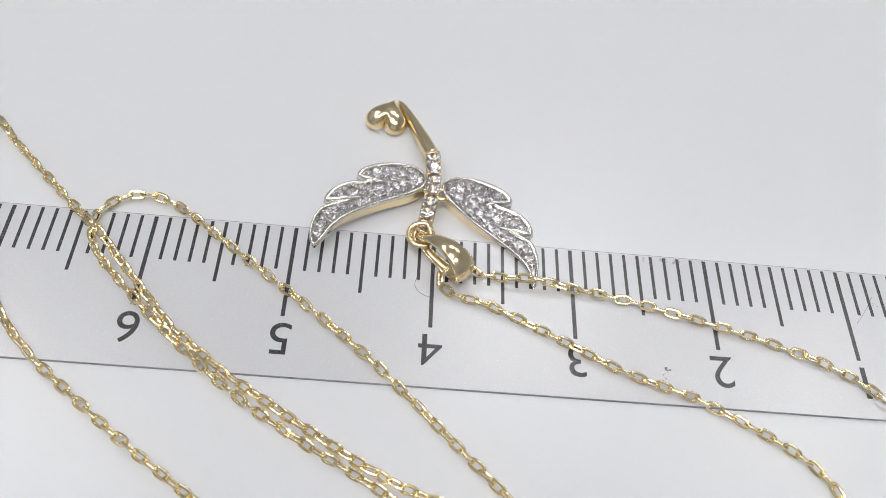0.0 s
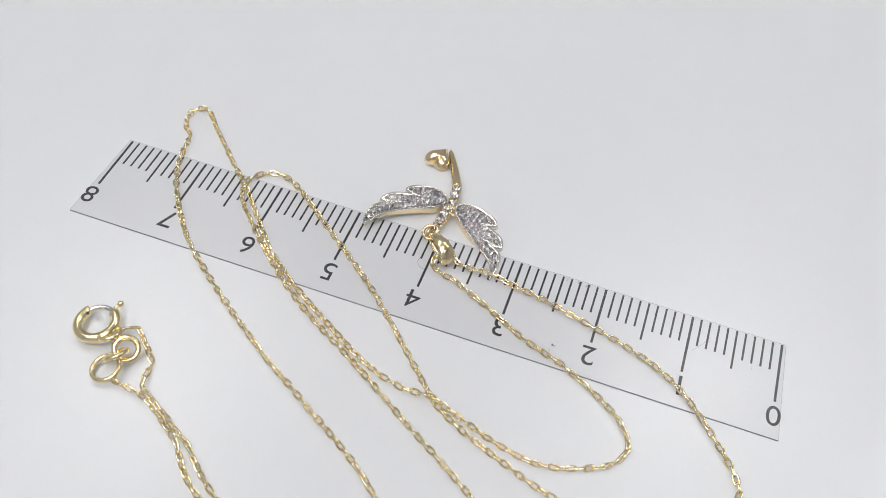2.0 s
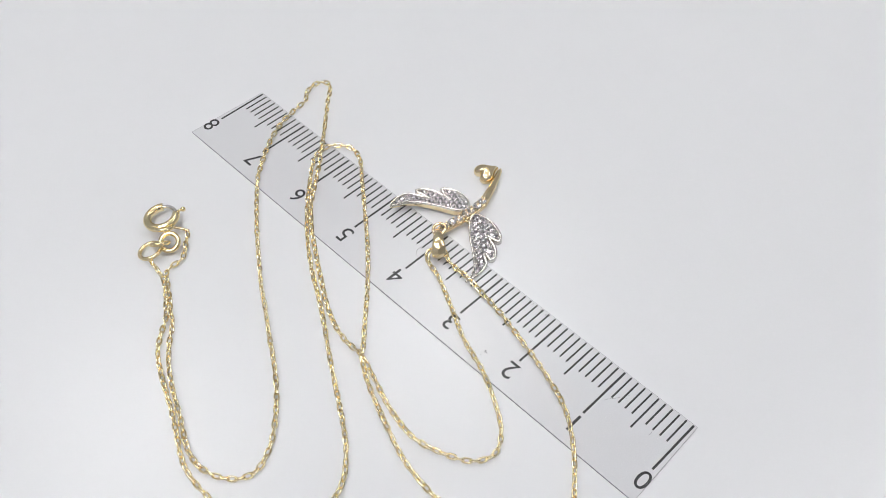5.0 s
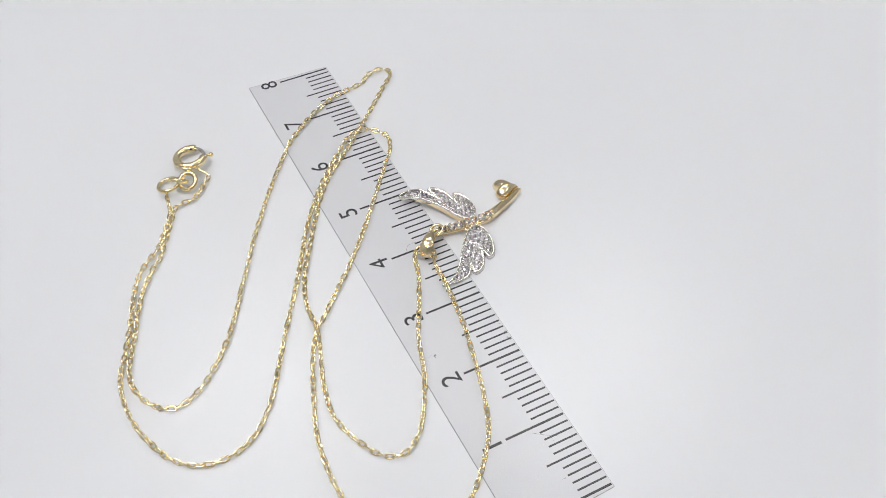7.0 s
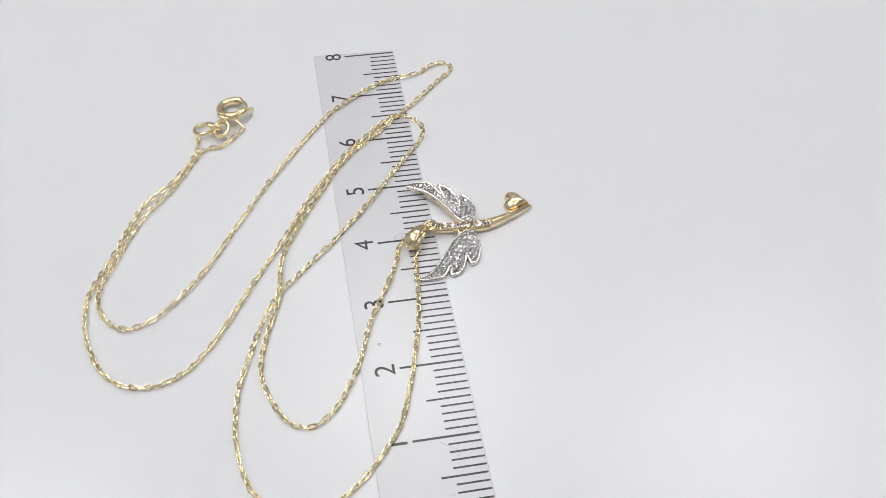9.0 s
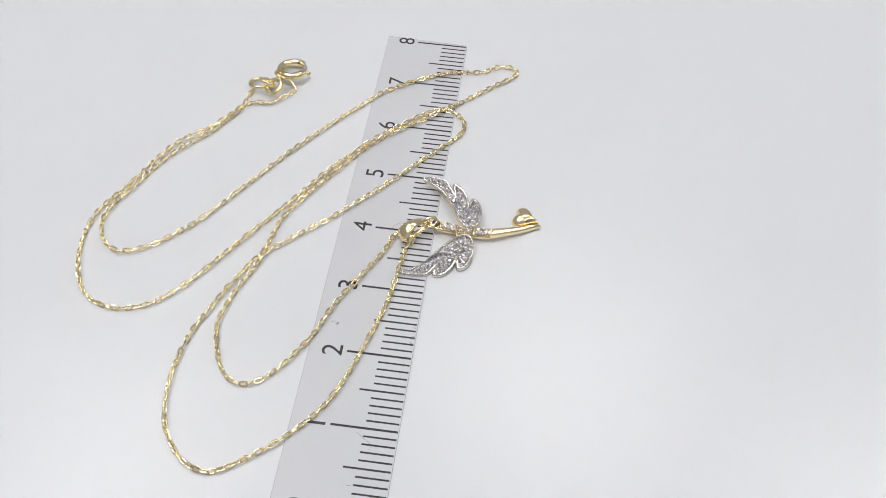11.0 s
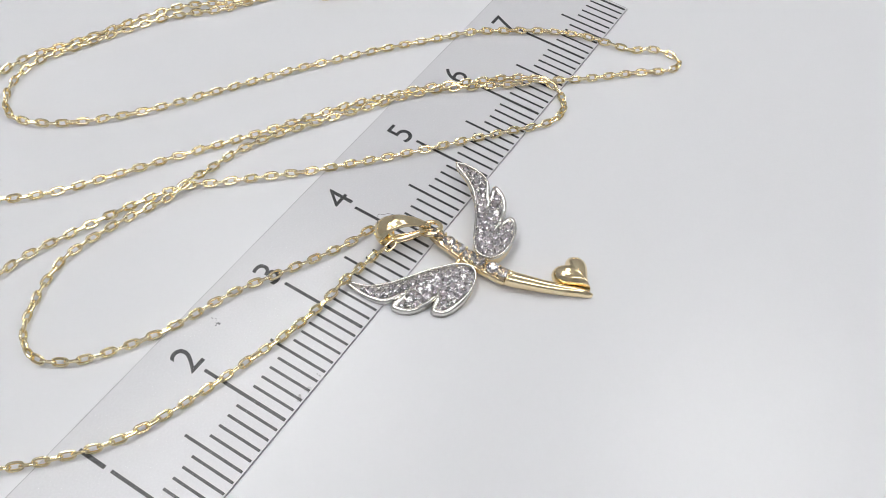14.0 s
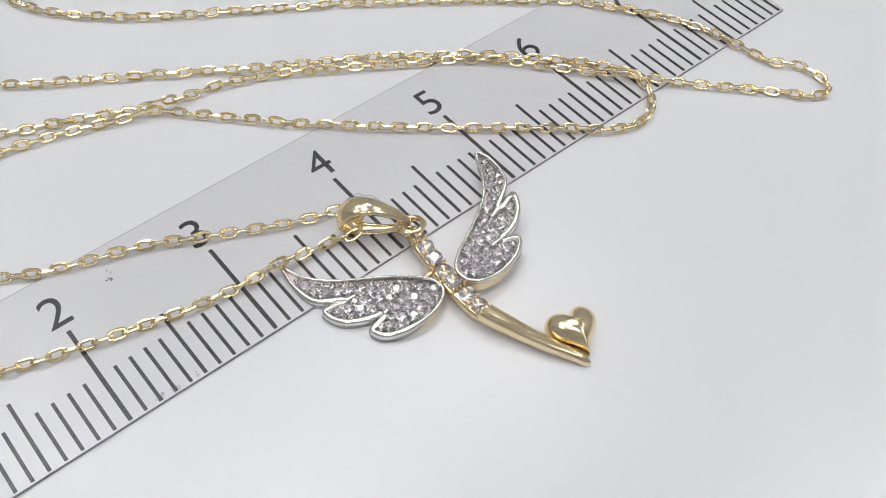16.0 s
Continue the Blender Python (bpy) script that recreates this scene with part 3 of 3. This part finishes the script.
for (x0, y0), (x1, y1) in (((4.04, -0.36), (4.13, -0.40)), ((4.045, -0.47), (4.12, -0.48)), ((4.03, -0.40), (3.935, -0.40)), ((4.03, -0.30), (3.90, -0.31))):
    part("joint", tube(bmesh.new(), [Vector((x0, y0, 0.105)), Vector((x1, y1, 0.10))], 0.02, 8), GOLD, pendant)


def heart():
    bm = bmesh.new()
    tip, axis = Vector((4.366, -1.358)), Vector((0.27, 0.96)).normalized()
    across = Vector((axis.y, -axis.x))
    rows, n = 10, 48
    outline, soft = [], []
    for k in range(n):
        a = 2 * math.pi * k / n
        hx = 16 * math.sin(a) ** 3
        hy = 13 * math.cos(a) - 5 * math.cos(2 * a) - 2 * math.cos(3 * a) - math.cos(4 * a)
        outline.append((hx / 32 * 0.34, (hy + 17) / 29 * 0.345))
        soft.append((0.155 * math.sin(a), 0.20 + 0.14 * math.cos(a)))
    mid = (0.0, 0.20)
    rings = []
    for j in range(rows):
        r = math.sin(j / (rows - 1) * math.pi / 2) if j else 0.0
        z = 0.045 + 0.11 * math.sqrt(max(1 - r ** 2.8, 0))
        f = r ** 0.8
        pts = [mid] if j == 0 else [(lerp(s[0], o[0], f) * r, mid[1] + (lerp(s[1], o[1], f) - mid[1]) * r) for s, o in zip(soft, outline)]
        rings.append([bm.verts.new((tip.x + across.x * x + axis.x * y, tip.y + across.y * x + axis.y * y, z)) for x, y in pts])
    for k in range(n):
        bm.faces.new((rings[0][0], rings[1][k], rings[1][(k + 1) % n]))
    for j in range(1, rows - 1):
        for k in range(n):
            bm.faces.new((rings[j][k], rings[j + 1][k], rings[j + 1][(k + 1) % n], rings[j][(k + 1) % n]))
    heel = tip + axis * 0.17
    for f, z in ((0.985, 0.03), (0.93, 0.015), (0.8, 0.005)):
        rings.append([bm.verts.new((lerp(heel.x, v.co.x, f), lerp(heel.y, v.co.y, f), z)) for v in rings[rows - 1]])
        a, b = rings[-2], rings[-1]
        for k in range(n):
            bm.faces.new((a[k], b[k], b[(k + 1) % n], a[(k + 1) % n]))
    bm.faces.new(rings[-1])
    return part("heart", bm, GOLD, pendant, "small puffed polished gold heart")


heart()

# bail and its ring
BAIL_FROM, BAIL_TO = Vector((4.13, 0.075, 0)), Vector((3.76, 0.41, 0))


def bail():
    axis = (BAIL_TO - BAIL_FROM).normalized()
    across = Vector((axis.y, -axis.x, 0))
    side = spline([(0.02, 0.105, 0), (0.14, 0.20, 0), (0.28, 0.255, 0), (0.40, 0.235, 0), (0.478, 0.15, 0), (0.45, 0.06, 0), (0.34, 0.012, 0), (0.18, 0.022, 0), (0.03, 0.07, 0)], 6)
    bm = bmesh.new()
    n, m = len(side), 9
    grid = {}
    for i, p in enumerate(side):
        t = (side[min(i + 1, n - 1)] - side[max(i - 1, 0)]).normalized()
        out = Vector((-t.y, t.x))
        u = i / (n - 1)
        w = np.interp(u, [0, 0.2, 0.42, 0.55, 0.75, 1], [0.05, 0.115, 0.185, 0.18, 0.10, 0.045])
        for k in range(m):
            f = 2 * k / (m - 1) - 1
            for layer in (0, 1):
                h = (0.022 if layer else 0.0) - 0.13 * w * f * f
                a, z = p.x + out.x * h, p.y + out.y * h + RULER_TOP
                q = BAIL_FROM + axis * a + across * (w / 2 * f)
                grid[i, k, layer] = bm.verts.new((q.x, q.y, max(z, RULER_TOP + 0.003)))
    for i in range(n - 1):
        for k in range(m - 1):
            for layer in (0, 1):
                bm.faces.new((grid[i, k, layer], grid[i + 1, k, layer], grid[i + 1, k + 1, layer], grid[i, k + 1, layer]))
        for k in (0, m - 1):
            bm.faces.new((grid[i, k, 0], grid[i + 1, k, 0], grid[i + 1, k, 1], grid[i, k, 1]))
    for i in (0, n - 1):
        for k in range(m - 1):
            bm.faces.new((grid[i, k, 0], grid[i, k + 1, 0], grid[i, k + 1, 1], grid[i, k, 1]))
    part("bail", bm, GOLD, pendant, "folded teardrop bail of polished gold")
    part("jump_ring", tube(bmesh.new(), circle((4.105, 0.065, 0.125), 0.086, (0.05, 0.3, 0.95), 32), 0.021, 10, True), GOLD, pendant, "small gold ring between bail and stem")
    part("jump_ring", tube(bmesh.new(), circle((4.092, 0.045, 0.105), 0.07, (0.55, 0.35, 0.75), 32), 0.019, 10, True), GOLD, pendant, "second small gold ring, tilted")


bail()

# ---- small marks on the ruler ----
def fibre(points, r=0.0022):
    return tagged(part("fibre", tube(bmesh.new(), spline(points, 6), r, 5), FIBRE), "thin dark curled fibre lying on the ruler", "fibre", group="fibres")


Z = RULER_TOP + 0.004
fibre([(3.985, 0.545, 0.05), (4.03, 0.55, 0.055), (4.062, 0.525, 0.035), (4.10, 0.492, 0.035), (4.122, 0.435, Z), (4.112, 0.375, Z)], 0.0016)
fibre([(0.94, 0.47, Z), (0.85, 0.35, Z), (0.77, 0.22, Z)], 0.0014)
fibre([(0.29, 0.47, Z), (0.285, 0.44, Z), (0.29, 0.42, Z)], 0.0014)


r = random.Random(3)
# dark specks in a short trail, and fainter stains along the marked edge
for cx, cy, n, spread, size, mat in ((2.378, 0.970, 5, 0.008, 0.0075, DIRT), (2.392, 1.000, 3, 0.009, 0.005, STAIN), (2.408, 1.032, 3, 0.010, 0.0045, DIRT), (2.30, 0.035, 6, 0.016, 0.012, STAIN),
                                     (2.205, 0.035, 6, 0.016, 0.013, STAIN), (2.195, 0.02, 2, 0.008, 0.007, DIRT), (2.46, 0.03, 3, 0.015, 0.008, STAIN), (0.77, 0.30, 3, 0.02, 0.004, DIRT)):
    for _ in range(n):
        x, y = cx + r.gauss(0, spread), max(cy + r.gauss(0, spread), 0.016)
        ring = [(x + size * r.uniform(0.5, 1.3) * math.cos(k * 0.9), y + size * r.uniform(0.5, 1.3) * math.sin(k * 0.9)) for k in range(7)]
        part("smudge", prism(bmesh.new(), ring, RULER_TOP - 0.002, RULER_TOP + 0.0012 + r.uniform(0, 0.0006)), mat, ruler, "small grey dirt smudge", smooth=False)
